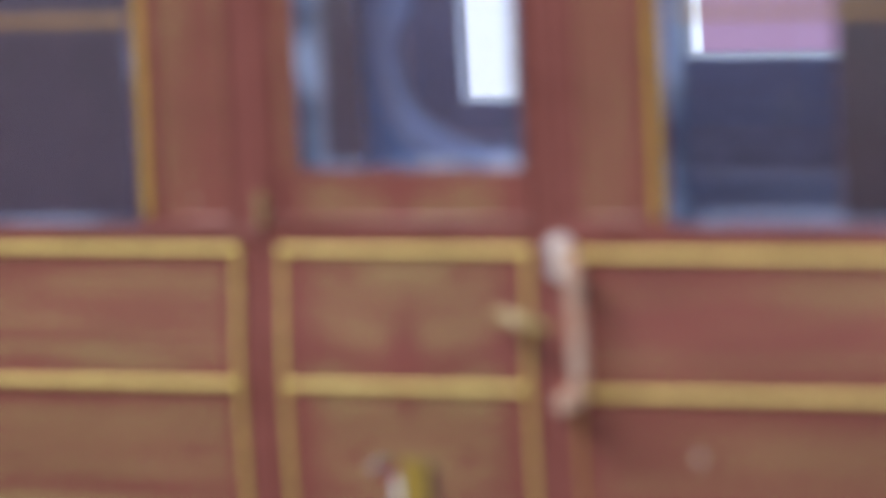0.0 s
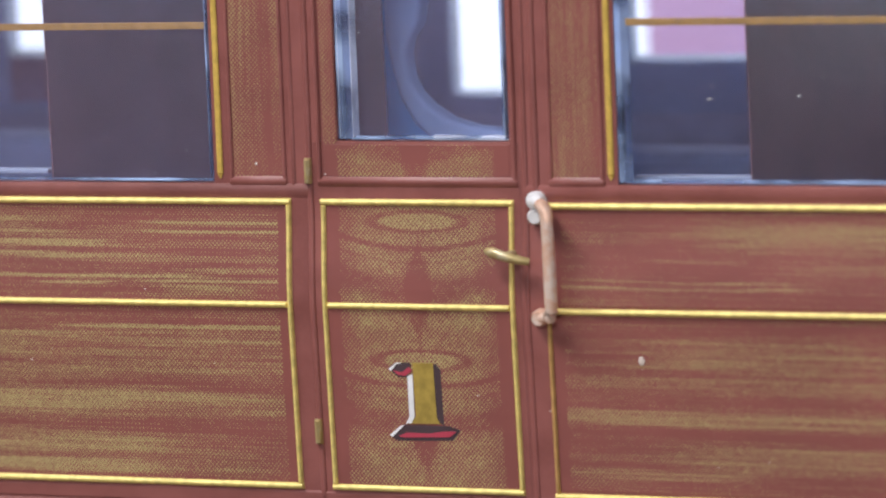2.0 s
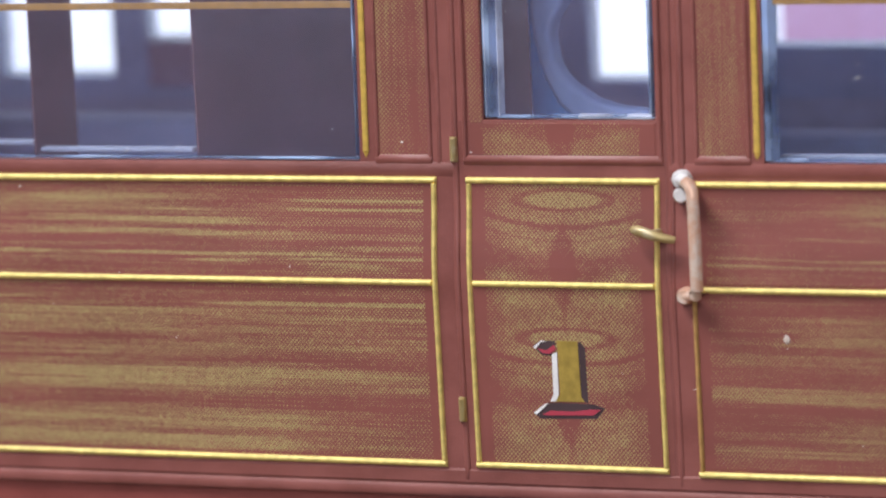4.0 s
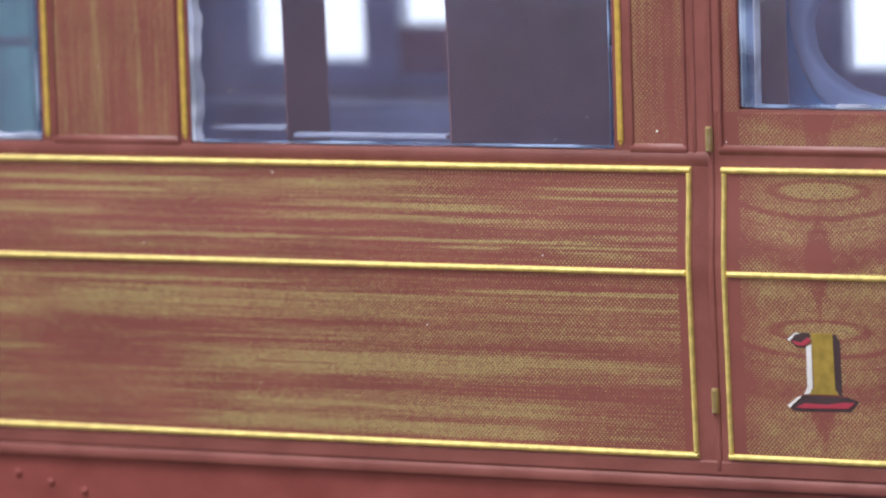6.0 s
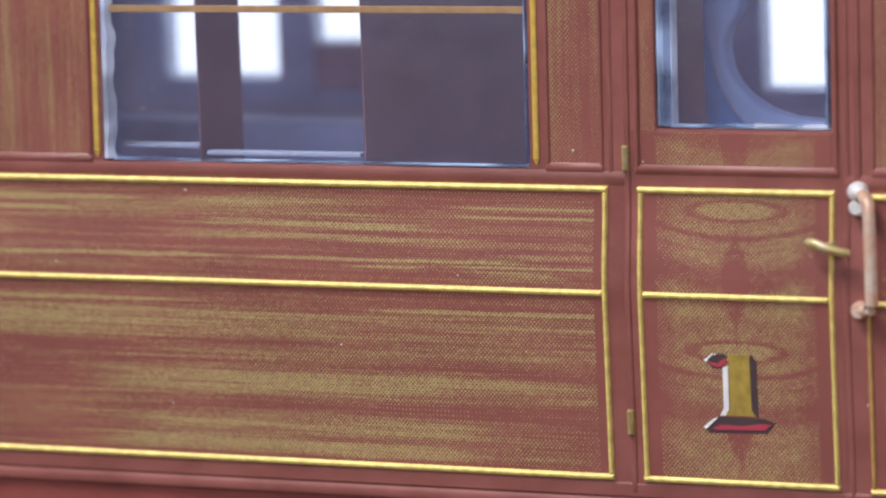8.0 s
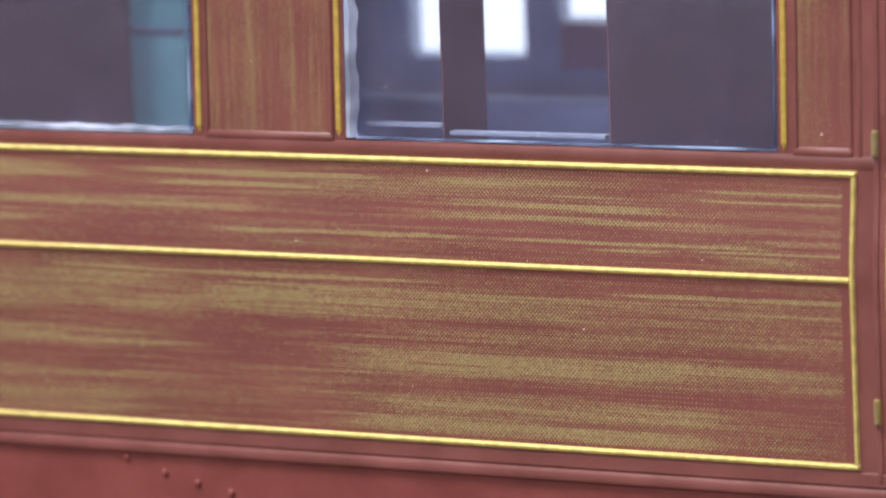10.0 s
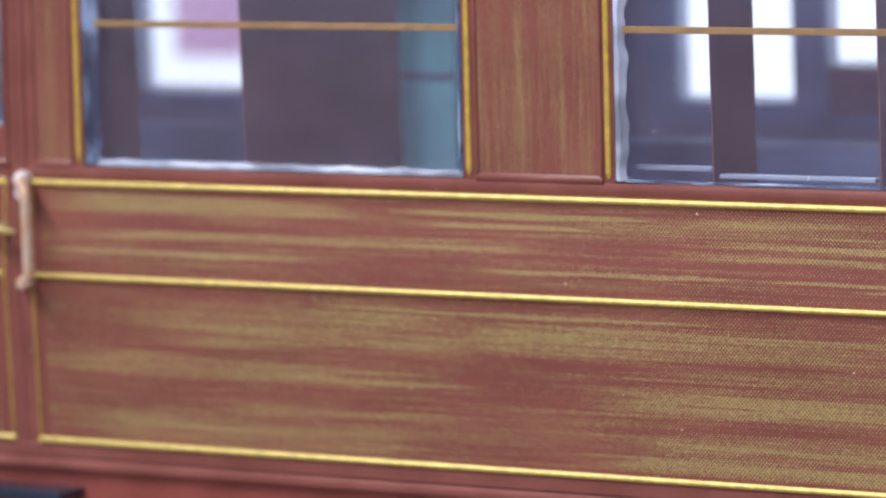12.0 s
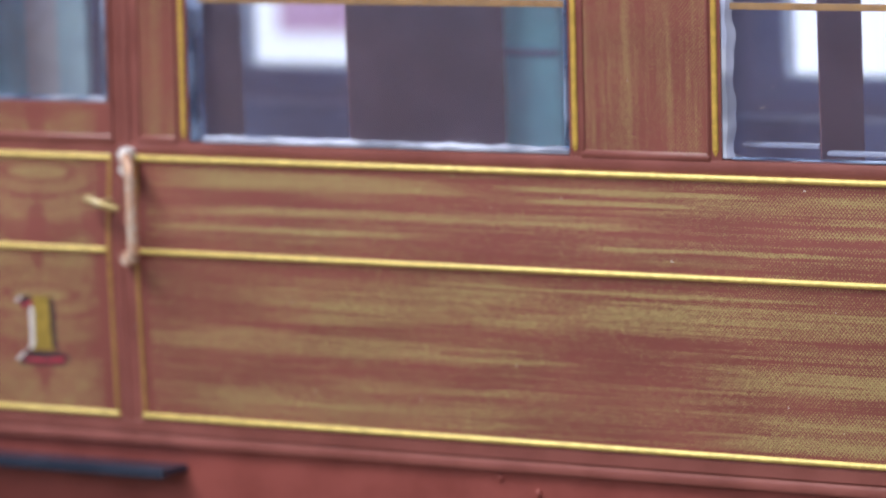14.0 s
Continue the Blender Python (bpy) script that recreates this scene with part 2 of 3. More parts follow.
M_TEAK_LOWER = teak_long("teak_print_lower", (-59.0, -0.55), 0.33, (
    (-52.0, -35.0, 20.2, 0.65, 0.4), (-50.0, -33.0, 19.3, 0.5, 0.38), (-57.0, -35.0, 17.6, 0.5, 0.42),
    (-56.0, -38.0, 14.5, 0.7, 0.38), (-48.0, -35.0, 15.7, 0.22, 0.4), (-42.0, -22.0, 20.95, 0.08, 0.8),
    (-34.0, -13.0, 19.8, 0.7, 0.48), (-11.2, -0.5, 20.74, 0.1, 0.7), (-18.0, -0.5, 19.9, 0.75, 0.22),
    (-27.0, -7.0, 17.25, 0.55, 0.52), (-21.0, -12.0, 17.35, 0.2, 0.72), (-24.0, -0.5, 18.7, 0.45, 0.22),
    (-9.0, -0.5, 17.2, 0.5, 0.3), (-24.0, -6.0, 15.2, 0.4, 0.5), (-26.0, -6.5, 14.2, 0.35, 0.58), (-6.5, -2.0, 14.5, 0.6, 0.25)))
M_TEAK_OTHER = teak_long("teak_print_other", (13.25, 71.6), 0.22, (
    (13.0, 45.0, 17.0, 0.42, 0.6), (13.0, 30.0, 18.5, 0.35, 0.35), (17.0, 50.0, 19.9, 0.7, 0.45), (13.0, 22.0, 14.5, 0.3, 0.4),
    (18.0, 50.0, 15.3, 0.6, 0.45), (13.2, 24.0, 23.15, 0.05, 0.6), (13.4, 26.0, 22.85, 0.06, 0.7), (20.0, 50.0, 25.1, 0.6, 0.5), (17.0, 22.0, 24.0, 0.06, 0.5),
    (24.0, 50.0, 23.6, 0.3, 0.4)), 0.66)
M_TEAK_END = teak_long("teak_print_end", (-111.0, -73.0), 0.4, ((-100.0, -76.0, 24.0, 0.5, 0.5), (-98.0, -76.0, 18.0, 0.8, 0.5)))
M_TEAK_Z = teak_upright("teak_print_upright", 0.46)
M_TEAK_D = teak_figured("teak_print_figured")
M_BEAD = gold_line("yellow_lining", (0.80, 0.63, 0.20))
# Darker, more orange gold for left panel uprights and the far-left door's uprights.
M_BEAD_DULL = gold_line("dull_lining", (0.52, 0.30, 0.10), 0.45)
M_STRIP = gold_line("gold_strip", (0.66, 0.44, 0.09))
M_BAND = gold_line("dull_gold_band", (0.40, 0.24, 0.085), 0.5)
M_GLASS = clear("clear_glazing", (0.94, 0.95, 1.0))
# Weaker painted veil keeps the window right of the near door darker.
M_THIN_VEIL = clear("thin_veil_glazing", (0.94, 0.95, 1.0), 0.03, 0.014)
M_FAR_PANE = clear("clear_far_glazing", (0.9, 0.95, 1.0), 0.03, 0.01)
M_FAR_RIM = milky("milky_far_rim", (0.88, 0.95, 0.98))
M_RIM = frosted("cloudy_glazing_rim", (0.34, 0.44, 0.66), 0.55)
M_RIM_WHITE = frosted("milky_glazing_rim", (0.62, 0.66, 0.82), 0.25)
M_COPPER = metal("worn_copper", (0.80, 0.50, 0.36), 0.2, (0.88, 0.80, 0.72), 0.65)
M_WHITE = paint("chalky_white", (0.86, 0.84, 0.84), 0.4, 0.05, 0.25)
M_BRASS = metal("brass", (0.44, 0.33, 0.14), 0.38, (0.62, 0.55, 0.40), 0.5)
# Blue in the black paints in the step board's daylight sheen.
M_BLACK = paint("blue_sheen_black", (0.018, 0.028, 0.055), 0.22)
M_INNER = paint("dark_brown_inner", (0.17, 0.075, 0.08), 0.55)
M_NAVY = paint("navy_inner", (0.26, 0.28, 0.47), 0.5)
M_BLUE = paint("blue_cloth", (0.12, 0.38, 0.95), 0.6)
M_LEDGE = paint("dull_blue_cloth", (0.24, 0.33, 0.60), 0.6)
M_PALE = paint("pale_blue_cloth", (0.34, 0.50, 0.95), 0.6)
M_TEAL = paint("teal_inner", (0.30, 0.80, 0.95), 0.6)
M_SILL = paint("pale_inner_edge", (0.32, 0.38, 0.50), 0.4)
M_GREY = paint("grey_inner", (0.82, 0.82, 0.82), 0.6)
M_SKY = paint("light_blue_inner", (0.55, 0.85, 0.98), 0.6)
M_MAROON = paint("maroon_inner", (0.26, 0.10, 0.14), 0.5)
M_ROOF = paint("grey_roof", (0.45, 0.45, 0.45), 0.6)
M_NUM_GOLD = gold_line("number_gold", (0.42, 0.29, 0.06), 0.4, 0.2)
M_NUM_RED = paint("number_red", (0.42, 0.04, 0.07), 0.4)
M_NUM_DARK = paint("number_shade", (0.055, 0.03, 0.035), 0.45)
M_DUST = paint("pale_dust", (0.8, 0.78, 0.74), 0.9)
M_CHIP = paint("scuffed_paint", (0.66, 0.55, 0.48), 0.6)
# Blue tint put in to cool the bounced light and the glazing's reflections.
M_WALL = paint("room_bluish_white", (0.66, 0.69, 0.80), 0.8)
# Kept dark so that less light bounces up onto the lower side.
M_TABLE = paint("table_wood", (0.12, 0.075, 0.045), 0.5)

# ---- mesh helpers ----


def prof(z):
    """How far back the coach's side lies at height z."""
    if z >= 26.5:
        return 0.026 * (z - 26.5)
    if z >= 21.85:
        s = (26.5 - z) / 4.65
        return -0.38 * (s * s * (3 - 2 * s))
    return -0.38 + 0.17 * (21.85 - z) / 8.35


def link(name, bm, mats, parent=None, label="", smooth=False):
    bmesh.ops.recalc_face_normals(bm, faces=bm.faces)
    me = bpy.data.meshes.new(name)
    bm.to_mesh(me)
    bm.free()
    for m in mats if isinstance(mats, (list, tuple)) else (mats,):
        me.materials.append(m)
    if smooth:
        for p in me.polygons:
            p.use_smooth = True
        me.set_sharp_from_angle(angle=radians(40))
    ob = new(name, me)
    if parent:
        ob.parent = parent
    return tagged(ob, label)


part = link


def steps(a, b, most=0.8):
    k = max(1, int(math.ceil((b - a) / most)))
    return [a + (b - a) * i / k for i in range(k + 1)]


def relief(bm, xs, zs, h, back=0.0, follow=True, base=0.0):
    """A closed plate on the coach's side: xs and zs are (place, share of the height h); it stands proud of the side by h."""
    def y_at(z):
        return (prof(z) if follow else 0.0) + base
    front = [[bm.verts.new((x * MM, (y_at(z) - h * fx * fz) * MM, z * MM)) for x, fx in xs] for z, fz in zs]
    rear = [[bm.verts.new((x * MM, (y_at(z) + max(back, 0.02)) * MM, z * MM)) for x, fx in (xs[0], xs[-1])] for z, fz in zs]
    n, m = len(xs), len(zs)
    for j in range(m - 1):
        for i in range(n - 1):
            bm.faces.new((front[j][i], front[j][i + 1], front[j + 1][i + 1], front[j + 1][i]))
        bm.faces.new((rear[j][1], rear[j][0], rear[j + 1][0], rear[j + 1][1]))
        bm.faces.new((front[j][0], front[j + 1][0], rear[j + 1][0], rear[j][0]))
        bm.faces.new((front[j][-1], rear[j][1], rear[j + 1][1], front[j + 1][-1]))
    bm.faces.new([*front[0]][::-1] + [rear[0][0], rear[0][1]])
    bm.faces.new([*front[-1]] + [rear[-1][1], rear[-1][0]])
    return bm


ROUND = ((0.0, 0.1), (0.12, 0.62), (0.3, 0.92), (0.5, 1.0), (0.7, 0.92), (0.88, 0.62), (1.0, 0.1))


def round_across(c, w):
    return [(c - w / 2 + w * s, f) for s, f in ROUND]


def flat_span(a, b, e=0.05, most=200.0):
    return [(a, 0.55), (a + e, 1.0)] + [(s, 1.0) for s in steps(a + e, b - e, most)[1:-1]] + [(b - e, 1.0), (b, 0.55)]


def bar_along(name, x0, x1, z, w, h, mat, parent, label="", back=0.02):
    return part(name, relief(bmesh.new(), flat_span(x0, x1), round_across(z, w), h, back), mat, parent, label, True)


def bar_up(name, x, z0, z1, w, h, mat, parent, label="", back=0.02):
    return part(name, relief(bmesh.new(), round_across(x, w), flat_span(z0, z1, 0.05, 0.6), h, back), mat, parent, label, True)


def plate(name, x0, x1, z0, z1, h, mat, parent, label="", back=0.0, e=0.06):
    return part(name, relief(bmesh.new(), flat_span(x0, x1, e), flat_span(z0, z1, e, 0.7), h, back), mat, parent, label)


def block(bm, x0, x1, y0, y1, z0, z1, bevel=0.0):
    made = bmesh.ops.create_cube(bm, size=1)["verts"]
    for v in made:
        v.co = Vector(((x0 + x1) / 2 + v.co.x * (x1 - x0), (y0 + y1) / 2 + v.co.y * (y1 - y0), (z0 + z1) / 2 + v.co.z * (z1 - z0))) * MM
    if bevel:
        edges = list({e for v in made for e in v.link_edges})
        bmesh.ops.bevel(bm, geom=edges, offset=bevel * MM, segments=2, affect="EDGES", profile=0.5)
    return bm


def tube(bm, pts, r, sides=10, taper=None):
    rings = []
    pts = [Vector(p) for p in pts]
    for i, p in enumerate(pts):
        d = (pts[min(i + 1, len(pts) - 1)] - pts[max(i - 1, 0)]).normalized()
        a = d.cross(Vector((0.3, 0.2, 1)) if abs(d.z) < 0.9 else Vector((1, 0.1, 0))).normalized()
        b = d.cross(a)
        k = r * (taper[i] if taper else 1)
        rings.append([bm.verts.new((p + a * k * math.cos(2 * math.pi * s / sides) + b * k * math.sin(2 * math.pi * s / sides)) * MM) for s in range(sides)])
    for u, v in zip(rings, rings[1:]):
        for s in range(sides):
            bm.faces.new((u[s], u[(s + 1) % sides], v[(s + 1) % sides], v[s]))
    bm.faces.new(rings[0][::-1]), bm.faces.new(rings[-1])
    return bm


def ball(bm, at, r, squash=(1, 1, 1), seg=12):
    made = bmesh.ops.create_uvsphere(bm, u_segments=seg, v_segments=seg // 2 + 2, radius=1)["verts"]
    for v in made:
        v.co = Vector((at[0] + v.co.x * r * squash[0], at[1] + v.co.y * r * squash[1], at[2] + v.co.z * r * squash[2])) * MM
    return bm


def thing(name, label, category, kind="", group=""):
    return tagged(new(name), label, category, group, kind)


# ---- the coach: plan ----
LEFT, RIGHT = -112.0, 96.0
DOOR = 6.32           # middle of the near door
APART = 72.2         # from door to door
TOP, MID, LOW = 26.5, 21.85, 13.5
WTOP = 41.5
WINDOWS = [(-98.0, -75.2), (-56.63, -33.76), (-26.13, -3.34), (15.7, 38.6), (46.3, 69.2)]   # between the gold strips
DOORS = [DOOR, DOOR - APART, DOOR + APART]

coach = thing("railway_coach", "model railway coach in brown teak finish with yellow lining", "model coach")
side = part("side_wall", relief(bmesh.new(), flat_span(LEFT, RIGHT), flat_span(12.0, 27.34, 0.05, 0.6), 0.0, 1.1), M_BROWN, coach)

# wall above the waist, pier by pier, with the window openings left free
holes = sorted([(a + 0.32, b - 0.32, 27.34) for a, b in WINDOWS] + [(c - 3.76, c + 4.6, 29.25) for c in DOORS])
edge = LEFT
for a, b, low in holes + [(RIGHT, RIGHT, 0)]:
    if a > edge:
        part("pier", relief(bmesh.new(), flat_span(edge, a, 0.03), flat_span(27.34, WTOP, 0.03, 2.0), 0.0, 1.1), M_BROWN, coach)
    if low > 28:
        part("pier", relief(bmesh.new(), flat_span(a, b, 0.03), flat_span(27.34, low, 0.03), 0.0, 1.1), M_BROWN, coach)
    edge = b
part("cant_rail", relief(bmesh.new(), flat_span(LEFT, RIGHT), flat_span(WTOP, 45.0), 0.0, 1.1), M_BROWN, coach)

# lower panels with their printed grain and raised yellow lining
PANELS = [(LEFT + 1, DOOR - 6.32 - APART), (DOOR + 6.3 - APART, 0.0), (DOOR + 6.3, DOOR - 6.32 + APART), (DOOR + 6.3 + APART, RIGHT - 1)]


def lined(x0, x1, parent, dulled=(True, False), drop=0.0):
    for z in (TOP - drop, LOW - drop):
        bar_along("lining", x0 - 0.14, x1 + 0.14, z, 0.31, 0.2, M_BEAD, parent)
    bar_along("lining", x0 + 0.13, x1 - 0.13, MID - drop, 0.3, 0.2, M_BEAD, parent)
    for x, dull in zip((x0, x1), dulled):
        bar_up("lining", x, LOW + 0.13 - drop, TOP - 0.13 - drop, 0.22 if dull else 0.25, 0.15 if dull else 0.2, M_BEAD_DULL if dull else M_BEAD, parent, "dull orange-gold lining" if dull else "")


for a, b in PANELS:
    for z0, z1, long in ((LOW + 0.14, MID - 0.13, M_TEAK_LOWER), (MID + 0.13, TOP - 0.14, M_TEAK_UPPER)):
        skin = M_TEAK_OTHER if a > 0 else M_TEAK_END if a < -80 else long
        plate("panel", a + 0.14, b - 0.14, z0, z1, 0.025, skin, coach, "teak-grained panel printed in fine dots", 0.0, 0.02)
    lined(a, b, coach, (True, False), 0.12 if a > 0 else 0.0)

# mouldings along the waist and the bottom of the body
spans = [(LEFT, DOORS[1] - 5.25)] + [(DOORS[1] + 5.2, DOORS[0] - 5.25), (DOORS[0] + 5.2, DOORS[2] - 5.25)] + [(DOORS[2] + 5.2, RIGHT)]
for a, b in spans:
    part("waist_moulding", relief(bmesh.new(), flat_span(a, b), [(26.66, 0.0), (26.76, 0.45), (26.88, 0.85), (27.0, 1.0), (27.12, 0.95), (27.22, 0.75), (27.32, 0.3)], 0.09, 0.02), M_BROWN, coach, "", True)
part("bottom_moulding", relief(bmesh.new(), flat_span(LEFT, RIGHT), [(11.98, 0.3), (12.03, 0.75), (12.12, 0.95), (12.25, 1.0), (12.38, 0.85), (12.46, 0.5), (12.54, 0.05)], 0.1, 0.3), M_BROWN, coach, "", True)
part("bottom_rail", relief(bmesh.new(), flat_span(LEFT, RIGHT), [(12.62, 0.4), (12.68, 1.0), (13.2, 1.0), (13.3, 0.2)], 0.06, 0.02), M_BROWN, coach)

# upright panels between the windows: thin raised borders, printed grain
LEDGE = [(27.16, 0.0), (27.26, 0.5), (27.36, 0.9), (27.45, 1.0), (27.53, 0.85), (27.61, 0.4), (27.68, 0.05)]
FIELDS = [(-33.3, -26.5), (-2.75, -0.12), (12.85, 15.3), (-59.35, -57.1), (-74.8, -72.3), (39.1, 45.8)]
for a, b in FIELDS:
    plate("panel", a + 0.1, b - 0.1, 27.5, WTOP - 0.3, 0.02, M_TEAK_Z, coach, "upright panel with printed teak grain", 0.0, 0.02)
    for x in (a, b):
        bar_up("border", x, 27.42, WTOP, 0.2, 0.1, M_BROWN, coach)
    part("border", relief(bmesh.new(), flat_span(a - 0.1, b + 0.1), LEDGE, 0.13, 0.02), M_BROWN, coach, "", True)

# gold strips up the sides of the windows, pointed at the foot
for a, b in WINDOWS:
    for x in (a, b):
        bm = relief(bmesh.new(), [(x - 0.14, 0.6), (x - 0.08, 1), (x + 0.08, 1), (x + 0.14, 0.6)], flat_span(27.75, WTOP, 0.05, 2.0), 0.1, 0.02)
        tip = bm.verts.new((x * MM, (prof(27.5) - 0.03) * MM, 27.5 * MM))
        foot = sorted((v for v in bm.verts if abs(v.co.z - 27.75 * MM) < 1e-7), key=lambda v: (v.co.x, v.co.y))
        front = [v for v in foot if v.co.y < (prof(27.75) - 0.01) * MM]
        for u, v in zip(front, front[1:]):
            bm.faces.new((u, v, tip))
        part("gold_strip", bm, M_STRIP, coach, "flat gold upright strip beside a window")


def rim_strip(bm, along, a, b, c, w, bumps, seed):
    """A wavy moulded rim, running along x or z from a to b at c, about w wide."""
    rnd = random.Random(seed)
    pts = steps(a, b, 0.35)
    low, high = [], []
    ph = rnd.random() * 9
    for s in pts:
        ww = w * (1 + bumps * (0.55 * math.sin(s * 1.9 + ph) + 0.45 * math.sin(s * 4.3 + 2 * ph) + 0.3 * (rnd.random() - 0.5)))
        for row, k, y in ((low, 0.0, -0.01), (high, 1.0, 0.3)):
            u = c + k * ww
            z = s if along == "z" else u
            x = u if along == "z" else s
            row.append(bm.verts.new((x * MM, (prof(z) + y) * MM, z * MM)))
    mid = [bm.verts.new(((p.co + q.co) / 2) + Vector((0, -0.16 * MM, 0))) for p, q in zip(low, high)]
    rear = [bm.verts.new((p.co + q.co) / 2 + Vector((0, 0.5 * MM, 0))) for p, q in zip(low, high)]
    for i in range(len(pts) - 1):
        for u, v in ((low, mid), (mid, high), (high, rear), (rear, low)):
            bm.faces.new((u[i], u[i + 1], v[i + 1], v[i]))
    for i in (0, -1):
        bm.faces.new((low[i], mid[i], high[i], rear[i]))
    return bm


def window(x0, x1, z0, z1, parent, band, seed, rims):
    """One glazing unit, flush with the side, with its moulded rims and, on the large ones, a printed gold band."""
    w = part("window", block(bmesh.new(), x0, x1, prof(z0) + 0.12, prof(z0) + 0.9, z0, z1, 0.1), M_THIN_VEIL if 0 < x0 < 20 and band else M_GLASS, parent, "clear plastic glazing with dust, scratches and a painted lilac veil")
    w.visible_shadow = False
    lw, lb, bw, bb, rw, white = rims
    holder = w if parent is coach else parent
    part("rim", rim_strip(bmesh.new(), "z", z0 + 0.05, z1, x0 + 0.02, lw, lb, seed), M_RIM_WHITE if white == "left" else M_RIM, holder, "cloudy moulded edge of the glazing", True)
    part("rim", rim_strip(bmesh.new(), "x", x0 + lw, x1 - 0.05, z0 + 0.01, bw, bb, seed + 1), M_RIM_WHITE if white == "foot" else M_RIM, holder, "cloudy moulded edge of the glazing", True)
    part("rim", rim_strip(bmesh.new(), "z", z0 + 0.2, z1, x1 - rw - 0.02, rw, 0.2, seed + 2), M_RIM, holder, "cloudy moulded edge of the glazing", True)
    if band:
        part("band", relief(bmesh.new(), flat_span(x0 + lw, x1 - 0.15), flat_span(34.32, 34.64, 0.03), 0.02, 0.06), M_BAND, w, "dull gold line printed across the glazing")
    return w


STYLES = [(0.5, 0.1, 0.2, 0.2, 0.12, ""), (0.75, 0.05, 0.3, 0.22, 0.2, "foot"), (0.5, 0.3, 0.1, 0.1, 0.14, "left"), (0.55, 0.05, 0.14, 0.1, 0.12, ""), (0.5, 0.1, 0.2, 0.2, 0.12, "")]
for k, ((a, b), st) in enumerate(zip(WINDOWS, STYLES)):
    window(a + 0.36, b - 0.36, 27.4, WTOP - 0.1, coach, True, 10 * k, st)


# ---- doors ----
def number(parent):
    """The class number on the door: gold face, white and red block edges, dark shade."""
    bm = bmesh.new()

    def shape(pts, index, h0, h1):
        ring = []
        for h in (h0, h1):
            ring.append([bm.verts.new((x * MM, (prof(z) - h) * MM, z * MM)) for x, z in pts])
        k = len(pts)
        fs = [bm.faces.new(ring[1]), bm.faces.new(ring[0][::-1])]
        for i in range(k):
            fs.append(bm.faces.new((ring[0][i], ring[0][(i + 1) % k], ring[1][(i + 1) % k], ring[1][i])))
        for f in fs:
            f.material_index = index
    zb = 15.85
    shape([(0.6, zb + 0.85), (0.95, zb + 0.6), (0.92, zb + 3.15), (0.68, zb + 3.46), (0.55, zb + 3.3)], 3, 0.03, 0.06)
    shape([(-1.75, zb + 0.12), (-1.4, zb - 0.12), (1.35, zb - 0.06), (1.75, zb + 0.42), (1.2, zb + 0.6), (-1.0, zb + 0.62)], 3, 0.03, 0.065)
    shape([(-0.78, zb + 0.68), (0.78, zb + 0.7), (0.62, zb + 0.95), (0.58, zb + 3.46), (-0.42, zb + 3.46), (-0.4, zb + 1.0)], 0, 0.03, 0.09)
    shape([(-0.9, zb + 0.68), (-0.62, zb + 0.7), (-0.46, zb + 1.0), (-0.45, zb + 2.95), (-0.7, zb + 2.85), (-0.72, zb + 1.0)], 1, 0.03, 0.1)
    shape([(-1.3, zb + 0.08), (-1.0, zb + 0.04), (1.2, zb + 0.1), (1.55, zb + 0.36), (1.0, zb + 0.36), (0.2, zb + 0.24), (-0.9, zb + 0.26)], 2, 0.03, 0.095)
    shape([(-1.62, zb + 3.2), (-1.2, zb + 2.82), (-0.74, zb + 2.78), (-0.5, zb + 3.3), (-0.55, zb + 3.46), (-1.25, zb + 3.46)], 3, 0.03, 0.08)
    shape([(-1.4, zb + 3.1), (-1.15, zb + 2.9), (-0.8, zb + 2.86), (-0.48, zb + 3.1), (-0.6, zb + 3.28), (-0.95, zb + 3.02)], 2, 0.03, 0.1)
    shape([(-1.6, zb + 3.16), (-1.48, zb + 3.08), (-1.2, zb + 3.4), (-0.95, zb + 3.42), (-1.2, zb + 3.47)], 1, 0.03, 0.11)
    shape([(-1.72, zb + 0.14), (-1.6, zb + 0.06), (-1.1, zb + 0.5), (-1.0, zb + 0.62), (-1.2, zb + 0.55)], 1, 0.03, 0.105)
    return part("class_number", bm, [M_NUM_GOLD, M_WHITE, M_NUM_RED, M_NUM_DARK], parent, "figure 1 in gold with white, red and dark block edges")


